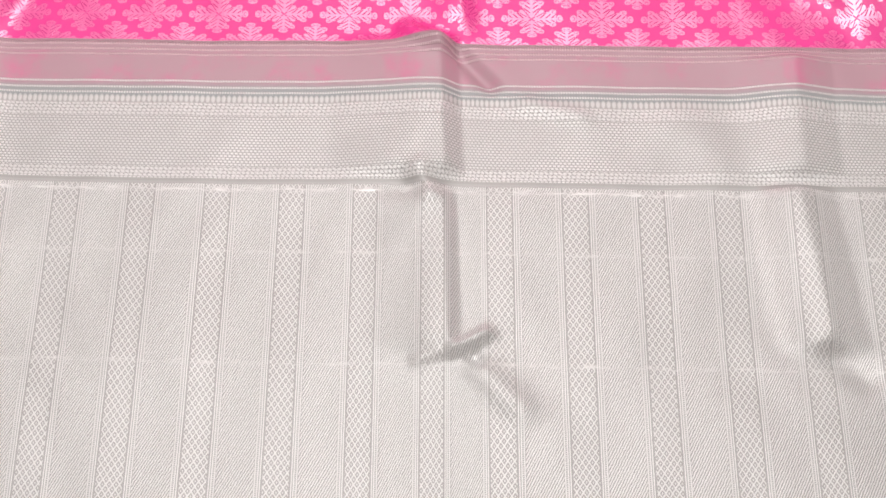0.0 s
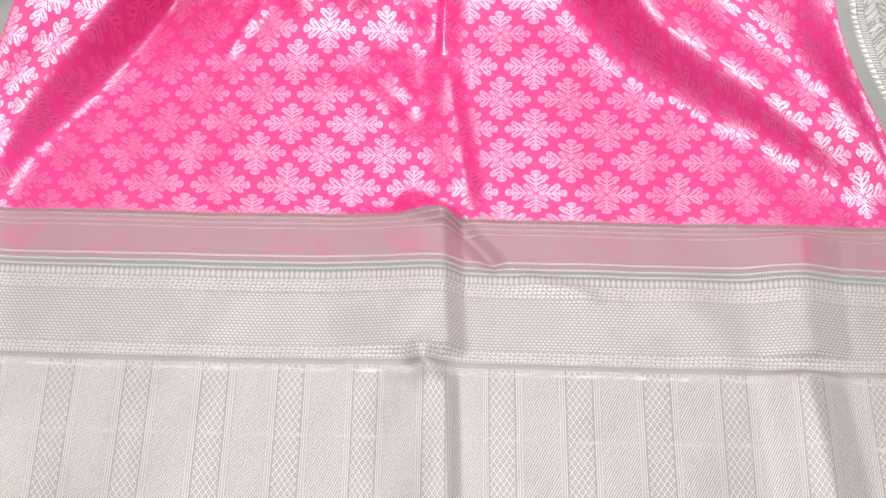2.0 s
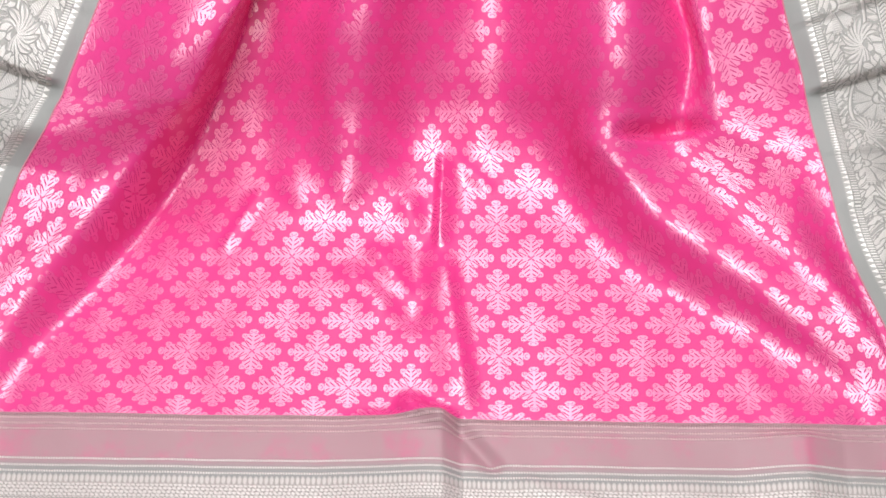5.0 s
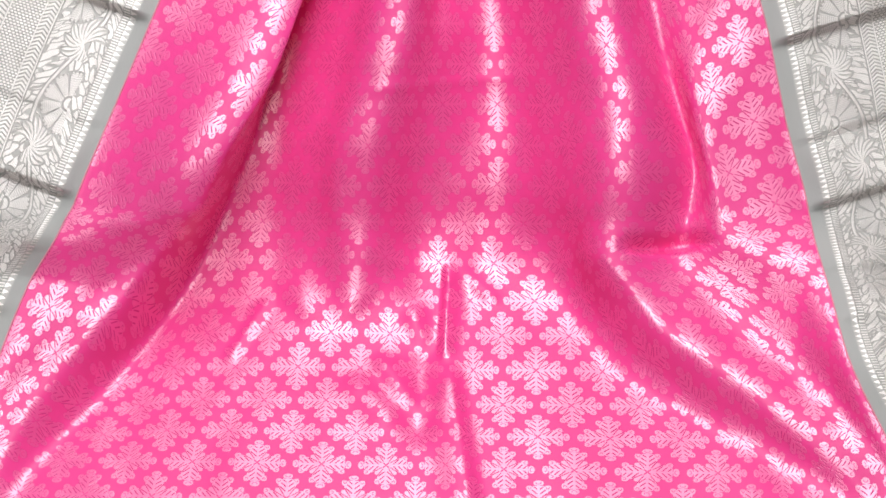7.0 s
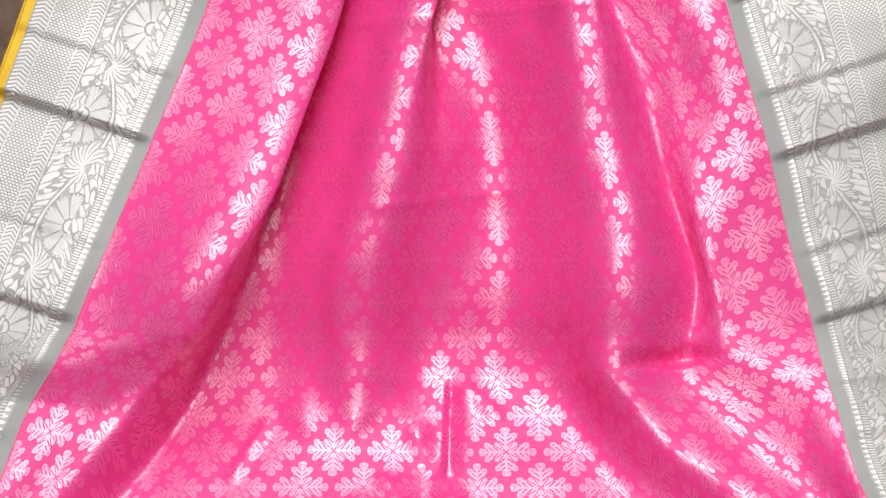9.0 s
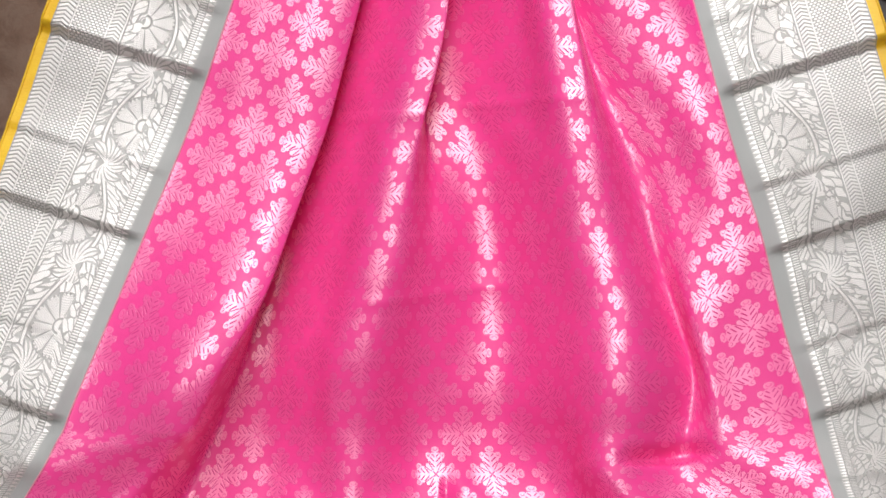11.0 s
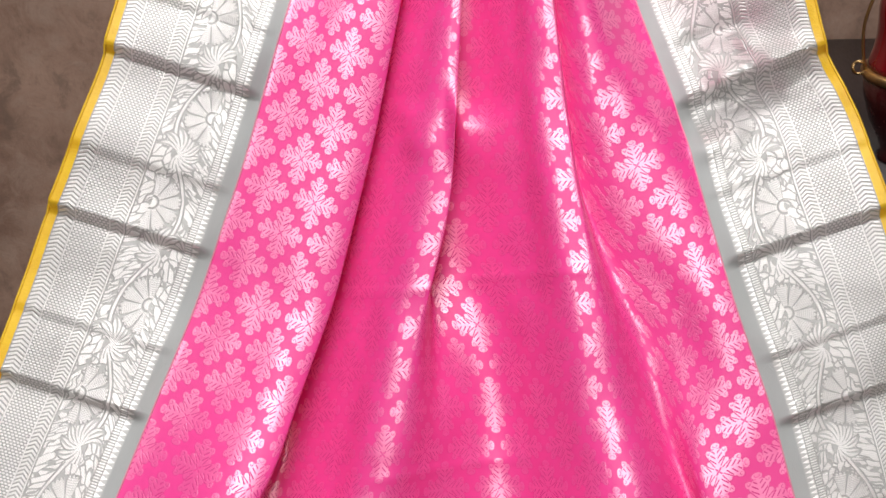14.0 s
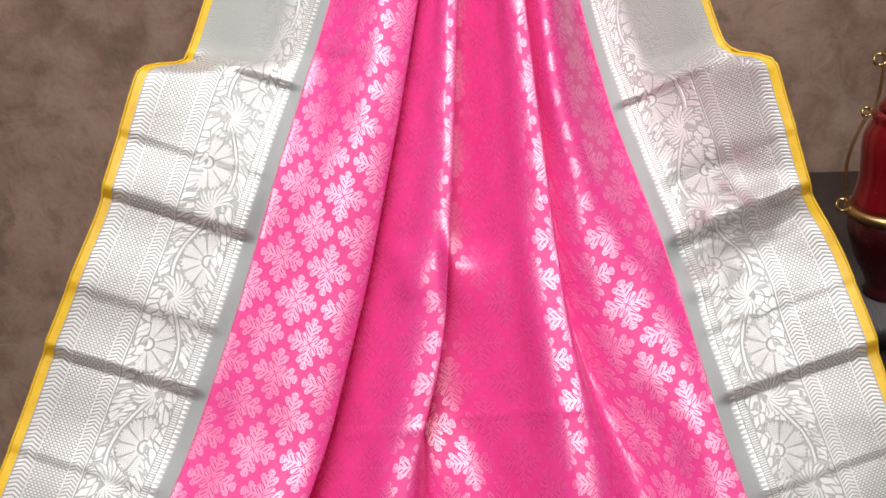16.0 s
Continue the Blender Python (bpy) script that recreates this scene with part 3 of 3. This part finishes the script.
V2, U2 = np.meshgrid(GV, GU, indexing="ij")
xb = sample(FX, V2)
left_x = np.interp(GV, BS, LINES["left_ridge"][0])[:, None]
right_x = np.interp(GV, BS, LINES["outer_ridge"][0])[:, None]
tilt = 0.30 * ease(V2, 0.50, 0.76)
B2 = V2 + tilt * (np.maximum(left_x - xb, 0) + np.maximum(xb - right_x, 0))
B2 -= 0.014 * xb * (1 - ease(V2, 0.47, 0.62))
X2 = sample(FX, B2)
D2 = sample(FD, B2)
for row in range(D2.shape[0]):
    D2[row] = smoothed(D2[row], 3)

# the foot of the side fold runs out softly
foot_u = np.interp(GV, BS, LINES["right_foot"][2])[:, None]
soft_foot = np.exp(-((U2 - foot_u - .005) / .028) ** 2) * ease(V2, .47, .52) * (1 - ease(V2, .68, .74))
D2 += soft_foot * (np.array([smoothed(d, 8) for d in D2]) - D2)

low_sides = (ease(U2, .20, .26) * (1 - ease(V2, .62, .70)) + ease(-U2, .36, .39) * (1 - ease(V2, .50, .55))) * ease(V2, .43, .46)
D2 += low_sides * (np.array([smoothed(d, 7) for d in D2]) - D2)

# storage creases across the side borders: proud above each crease, tucked in below it
rim = ease(np.abs(U2), PINK_HALF - 0.004, PINK_HALF + 0.02) * ease(V2, 0.5, 0.7) * (1 - ease(V2, 1.27, 1.31))
saw_big = ((V2 - 1.004) / 0.140) % 1.0
saw_small = ((V2 - 1.059) / 0.140) % 1.0
D2 += rim * 0.0110 * (ease(saw_big, 0.0, 0.035) * (1 - saw_big) ** 0.8 - 0.35)
D2 += rim * 0.0022 * (ease(saw_small, 0.0, 0.03) * (1 - saw_small) - 0.3)
D2 += rim * 0.0022 * np.sin(2 * np.pi * saw_big + 14 * U2) * np.sin(31 * V2 + 22 * np.abs(U2))
flat_body = 1 - ease(np.abs(U2), PINK_HALF, PINK_HALF + 0.01)
for crease, reach in ((1.014, 0.26), (0.853, 0.10)):
    near = 1 - ease(np.abs(U2), reach * 0.7, reach)
    D2 += flat_body * near * 0.0016 * np.exp(-np.abs(V2 - crease - 0.008 * np.sin(U2 * 9)) / 0.005)


def crinkle(x0, v0, x1, v1, height, wide, skew=0.0):
    """A pinched ridge from one place on the cloth to another, that fades at both ends."""
    dx, dv = x1 - x0, v1 - v0
    n = math.hypot(dx, dv)
    s = ((X2 - x0) * dx + (B2 - v0) * dv) / n
    a = ((X2 - x0) * dv - (B2 - v0) * dx) / n
    along = ease(s, -0.3 * wide, 0.12 * n + wide) * (1 - ease(s, n * 0.88 - wide, n + 0.3 * wide))
    w = np.where(a > 0, wide * (1 - skew), wide * (1 + skew))
    return height * along * np.exp(-(a / w) ** 2)


def tuck(x0, v0, x1, v1, height, rise, fall):
    """A pleat pressed over to one side: it climbs slowly and drops steeply to the right."""
    q = (B2 - v0) / (v1 - v0)
    a = X2 - (x0 + (x1 - x0) * q)
    along = ease(q, -0.05, 0.06) * (1 - ease(q, 0.92, 1.04))
    up = ease(a, -rise, 0.0)
    down = np.clip(1 - np.maximum(a, 0) / fall, 0, 1)
    return height * along * up * down


def sagging_lip(x0, x1, b0, height):
    """A small slack roll of silk that hangs in a shallow bow, sharp above and fading below."""
    q = np.clip((X2 - x0) / (x1 - x0), 0, 1)
    a = B2 - (b0 - 0.022 * np.sin(np.pi * q) + 0.014 * q)
    across = ease(q, 0.0, 0.14) * (1 - ease(q, 0.14, 1.0))
    return height * across * np.exp(-(a / np.where(a > 0, 0.018, 0.040)) ** 2)


def hanging_toe(x0, x1, b0, bow, height):
    """The foot of a fold that bellies out over the flat cloth, round at its lower edge."""
    q = (X2 - x0) / (x1 - x0)
    a = B2 - (b0 - bow * np.sin(np.pi * np.clip(q, 0, 1)))
    across = ease(q, -0.05, 0.30) * (1 - ease(q, 0.70, 1.05))
    return height * across * np.exp(-(a / np.where(a < 0, 0.015, 0.045)) ** 2)


D2 += hanging_toe(-.076, .034, .702, .014, .0045)
D2 += hanging_toe(-.150, -.056, .668, .030, .0045)
D2 += tuck(.007, .283, .011, .150, .0085, .070, .009)
D2 += crinkle(-.020, .310, .004, .275, .008, .010)
D2 += crinkle(.006, .146, .046, .168, .009, .005)
D2 += crinkle(-.020, .142, .010, .150, .005, .005)
D2 += crinkle(.022, .150, .040, .140, -.006, .006)
D2 += crinkle(.020, .150, .075, .090, .005, .012)
D2 += tuck(.004, .430, .008, .300, .0100, .100, .014)
D2 += crinkle(-.034, .442, .016, .418, .011, .009)
D2 += crinkle(.012, .425, .052, .378, -.007, .007)
D2 += crinkle(.060, .372, .130, .352, .003, .008)
D2 += crinkle(.003, .692, -.001, .590, .0065, .0060, .6)
D2 += crinkle(-.016, .640, -.020, .500, -.0045, .014)
D2 += crinkle(.002, .600, .026, .430, .006, .016, -.5)
D2 += crinkle(-.060, .600, -.012, .530, .004, .010)
D2 += crinkle(.010, .690, .050, .650, .0022, .007)
D2 += tuck(.293, .415, .290, .300, .008, .06, .030)
D2 += tuck(.283, .290, .296, .150, .011, .045, .028)
D2 += crinkle(.285, .160, .33, .120, -.006, .012)
D2 += crinkle(.180, .375, .240, .290, .003, .022)
D2 += crinkle(-.190, .585, -.155, .655, .0022, .006)
D2 += crinkle(-.085, .575, -.035, .520, .0035, .014)
D2 += crinkle(-.030, .650, -.015, .600, .005, .010)
D2 += crinkle(.150, .690, .235, .705, -.014, .010, .4)
D2 += sagging_lip(.004, .090, 1.164, .014)
D2 += crinkle(-.030, 1.18, -.020, 1.12, .004, .012)
D2 += crinkle(.235, 1.185, .330, 1.215, .012, .009, .4)
D2 += crinkle(.205, 1.150, .300, 1.190, -.010, .014)
D2 += crinkle(.215, 1.120, .275, 1.150, .008, .012)
D2 += crinkle(.255, 1.168, .350, 1.196, -.007, .012)
D2 += crinkle(.240, 1.120, .330, 1.128, .004, .014, .5)
D2 += crinkle(.262, 1.232, .318, 1.180, .006, .008)
D2 += crinkle(.215, 1.225, .290, 1.250, -.008, .011)
D2 += crinkle(-.30, .60, -.22, .72, -.005, .015)

# soft unevenness of the hand-spread silk
for k, (su, sv, amp) in enumerate(((7, 4, .0020), (21, 13, .0010), (57, 31, .0005))):
    ph = 1.7 * k
    D2 += amp * (np.sin(su * U2 + 3.1 * np.sin(sv * V2 * 0.7 + ph)) * np.sin(sv * V2 + 2.3 * np.sin(su * U2 * 0.6 + ph) + ph))

yb, zb, ny, nz = slope(B2)
P = np.stack([X2, yb + D2 * ny, zb + D2 * nz], axis=-1)
P[..., 2] = np.maximum(P[..., 2], 0.003)
VPAT = np.where(V2 > V_PINK - 1e-6, V2 - 0.013 * (1 - ease(V2, 0.453, 0.573)) - 0.35 * np.maximum(0.453 - V2, 0), V2)

# the raised side rolls take up more length of cloth than the slope below them
side = ease(-U2, .235, .30) + ease(U2, .285, .335)
VBORDER = VPAT.copy()
VPAT += side * ROW * np.interp(V2, [.48, .62, .75, .85, 1.0, 1.14, 1.48], [0, .42, .32, .34, .52, .74, 1.2])
VPAT -= ROW * 0.25 * ease(U2, .12, .17) * (1 - ease(U2, .25, .29)) * ease(V2, .66, .76)

# normals of the whole sheet, so that the seams stay smooth
du = np.gradient(P, axis=1)
dv = np.gradient(P, axis=0)
NRM = np.cross(du, dv)
NRM /= np.maximum(np.linalg.norm(NRM, axis=-1, keepdims=True), 1e-12)


def cloth_piece(name, u0, u1, v0, v1, material, parent, label):
    ci = np.where((GU >= u0 - 1e-6) & (GU <= u1 + 1e-6))[0]
    ri = np.where((GV >= v0 - 1e-6) & (GV <= v1 + 1e-6))[0]
    c0, c1, r0, r1 = ci[0], ci[-1] + 1, ri[0], ri[-1] + 1
    nc, nr = c1 - c0, r1 - r0
    pts = P[r0:r1, c0:c1].reshape(-1, 3)
    idx = np.arange(nr * nc).reshape(nr, nc)
    faces = np.stack([idx[:-1, :-1], idx[:-1, 1:], idx[1:, 1:], idx[1:, :-1]], axis=-1).reshape(-1, 4)
    me = bpy.data.meshes.new(name)
    me.from_pydata(pts.tolist(), [], faces.tolist())
    weave_v = VPAT if material is M_BODY else VBORDER
    uvs = np.stack([U2[r0:r1, c0:c1], weave_v[r0:r1, c0:c1]], axis=-1).reshape(-1, 2)
    layer = me.uv_layers.new(name="weave")
    layer.data.foreach_set("uv", uvs[faces.ravel()].astype(np.float32).ravel())
    for p in me.polygons:
        p.use_smooth = True
    me.normals_split_custom_set_from_vertices(NRM[r0:r1, c0:c1].reshape(-1, 3).tolist())
    me.materials.append(material)
    ob = new(name, me)
    ob.parent = parent
    return tagged(ob, label)


saree = tagged(new("saree"), "pink silk saree with silver brocade borders draped in loose folds", "saree")
cloth_piece("body", -PINK_HALF, PINK_HALF, V_PINK, 1.48, M_BODY, saree, "bright pink silk with woven silver snowflake figures")
cloth_piece("cross_border", -PINK_HALF, PINK_HALF, V_FIELD, V_PINK, M_BAND, saree, "grey silk band with beaded silver rows")
cloth_piece("end_panel", -PINK_HALF, PINK_HALF, -0.09, V_FIELD, M_PANEL, saree, "pale silver panel with lattice stripes")
cloth_piece("side_border", -EDGE_HALF, -PINK_HALF, -0.09, 1.48, M_BORDER, saree, "silver brocade border with flower trail")
cloth_piece("side_border", PINK_HALF, EDGE_HALF, -0.09, 1.48, M_BORDER, saree, "silver brocade border with flower trail")
cloth_piece("edging", -OUTER, -EDGE_HALF, -0.09, 1.48, M_YELLOW, saree, "narrow yellow silk edging")
cloth_piece("edging", EDGE_HALF, OUTER, -0.09, 1.48, M_YELLOW, saree, "narrow yellow silk edging")


def edge_cord(name, col, radius, material, label, r0=0):
    """A fine rolled cord along one line of the cloth."""
    line = [Vector(P[r, col]) + Vector(NRM[r, col]) * 0.0004 for r in range(r0, len(GV), 2)]
    part(name, tube(line, radius, sides=6), material, saree, label)


first_pink = int(np.argmin(np.abs(GV - V_PINK)))
for edge in (0, len(GU) - 1):
    edge_cord("hem", edge, 0.0011, M_YELLOW, "rolled yellow hem")
for edge in (-PINK_HALF, PINK_HALF):
    edge_cord("piping", int(np.argmin(np.abs(GU - edge))), 0.0007, M_PIPING, "thin pale pink seam", first_pink)


# ---- what carries the cloth ----
def display_stand():
    stand = tagged(new("display_stand"), "plain plywood stand hidden under the draped saree", "stand")
    bm = bmesh.new()
    rows = []
    for b in np.linspace(0.16, 1.30, 40):
        y, z, a, c = (float(q) for q in slope(np.array(b)))
        pair = []
        sink = 0.055 * float(ease(b, 0.75, 1.0))
        for d in (-0.045 - sink, -0.057 - sink):
            for x in (-0.16, 0.16):
                pair.append(bm.verts.new((x, y + d * a, max(z + d * c, 0.0))))
        rows.append(pair)
    for p, q in zip(rows, rows[1:]):
        bm.faces.new((p[0], p[1], q[1], q[0]))
        bm.faces.new((p[3], p[2], q[2], q[3]))
        bm.faces.new((p[2], p[0], q[0], q[2]))
        bm.faces.new((p[1], p[3], q[3], q[1]))
    bm.faces.new((rows[0][0], rows[0][2], rows[0][3], rows[0][1]))
    bm.faces.new((rows[-1][0], rows[-1][1], rows[-1][3], rows[-1][2]))
    part("panel", bm, M_BOARD, stand)
    for x in (-0.13, 0.13):
        bm = box(bmesh.new(), x - 0.015, x + 0.015, -0.015, 0.015, -0.375, 0.375, 0.003)
        bm.transform(pose(0, 1.075, 0.365, 14, 0, 0))
        part("leg", bm, M_BOARD, stand)


display_stand()


# ---- right-hand side table with the urn ----
def side_table(x0, x1, y0, y1, top):
    t = tagged(new("side_table"), "black-stained wooden side table against the wall", "table")
    part("tabletop", box(bmesh.new(), x0, x1, y0, y1, top - 0.03, top, 0.004), M_TABLE, t)
    part("apron", box(bmesh.new(), x0 + 0.02, x1 - 0.02, y0 + 0.02, y1 - 0.02, top - 0.11, top - 0.03, 0.003), M_TABLE, t)
    for x in (x0 + 0.035, x1 - 0.035):
        for y in (y0 + 0.035, y1 - 0.035):
            part("leg", box(bmesh.new(), x - 0.02, x + 0.02, y - 0.02, y + 0.02, 0.0, top - 0.11, 0.004), M_TABLE, t)


TABLE_TOP = 0.58
side_table(0.33, 0.85, 0.90, 1.355, TABLE_TOP)


def urn(x, y, z):
    u = tagged(new("urn"), "red lacquered urn with gold wire handles on the black table", "urn")
    u.location = (x, y, z)

    def squat(profile):
        """The upper part is drawn in a little."""
        return [(r, 0.09 + (h - 0.09) * 0.90) for r, h in profile]
    bowl = [(.026, 0), (.030, .004), (.026, .010), (.030, .020), (.041, .042), (.048, .066), (.0495, .084)]
    part("bowl", lathe(bowl), M_MAROON, u, "dark maroon lower bowl")
    band = [(.0485, .083), (.0515, .085), (.0525, .088), (.0515, .091), (.048, .093)]
    part("band", lathe(band), M_GOLD, u, "gold rim band")
    upper = [(.047, .092), (.0455, .100), (.0425, .112), (.0405, .126), (.0405, .142), (.041, .156), (.0395, .170), (.036, .180), (.0335, .184), (.0325, .188), (.0335, .192), (.032, .196), (.024, .198)]
    part("body", lathe(squat(upper)), M_RED, u, "glossy red upper body")
    lid = [(.0265, .197), (.0275, .200), (.0265, .205), (.022, .210), (.014, .213), (.006, .215)]
    part("lid", lathe(squat(lid)), M_RED, u)
    part("knob", lathe(squat([(.005, .214), (.006, .218), (.004, .222), (.008, .227), (.010, .233), (.008, .239), (.003, .243)]), 24), M_GOLD, u)
    for s in (-1, 1):
        wire = spline([(s * .050, 0, .092), (s * .0535, 0, .115), (s * .0545, 0, .140), (s * .050, 0, .163), (s * .042, 0, .185), (s * .034, 0, .200), (s * .0295, 0, .212), (s * .027, 0, .240),
                       (s * .026, 0, .258), (s * .021, 0, .278), (s * .010, 0, .292), (0, 0, .296)])
        wire = [(p[0], p[1], 0.09 + (p[2] - 0.09) * 0.90) for p in wire]
        part("handle", tube(wire, .0016), M_GOLD, u, "bent gold wire handle")
        for cx, cz, r in ((.0555, .094, .0062), (.031, .236, .0055), (.0395, .186, .0042)):
            ring = [(s * cx + r * math.cos(q * math.pi / 10), 0.001 * math.sin(q), cz + r * math.sin(q * math.pi / 10)) for q in range(20)]
            part("ring", tube(ring, .0015, True), M_GOLD, u)


urn(0.449, 0.97, TABLE_TOP)
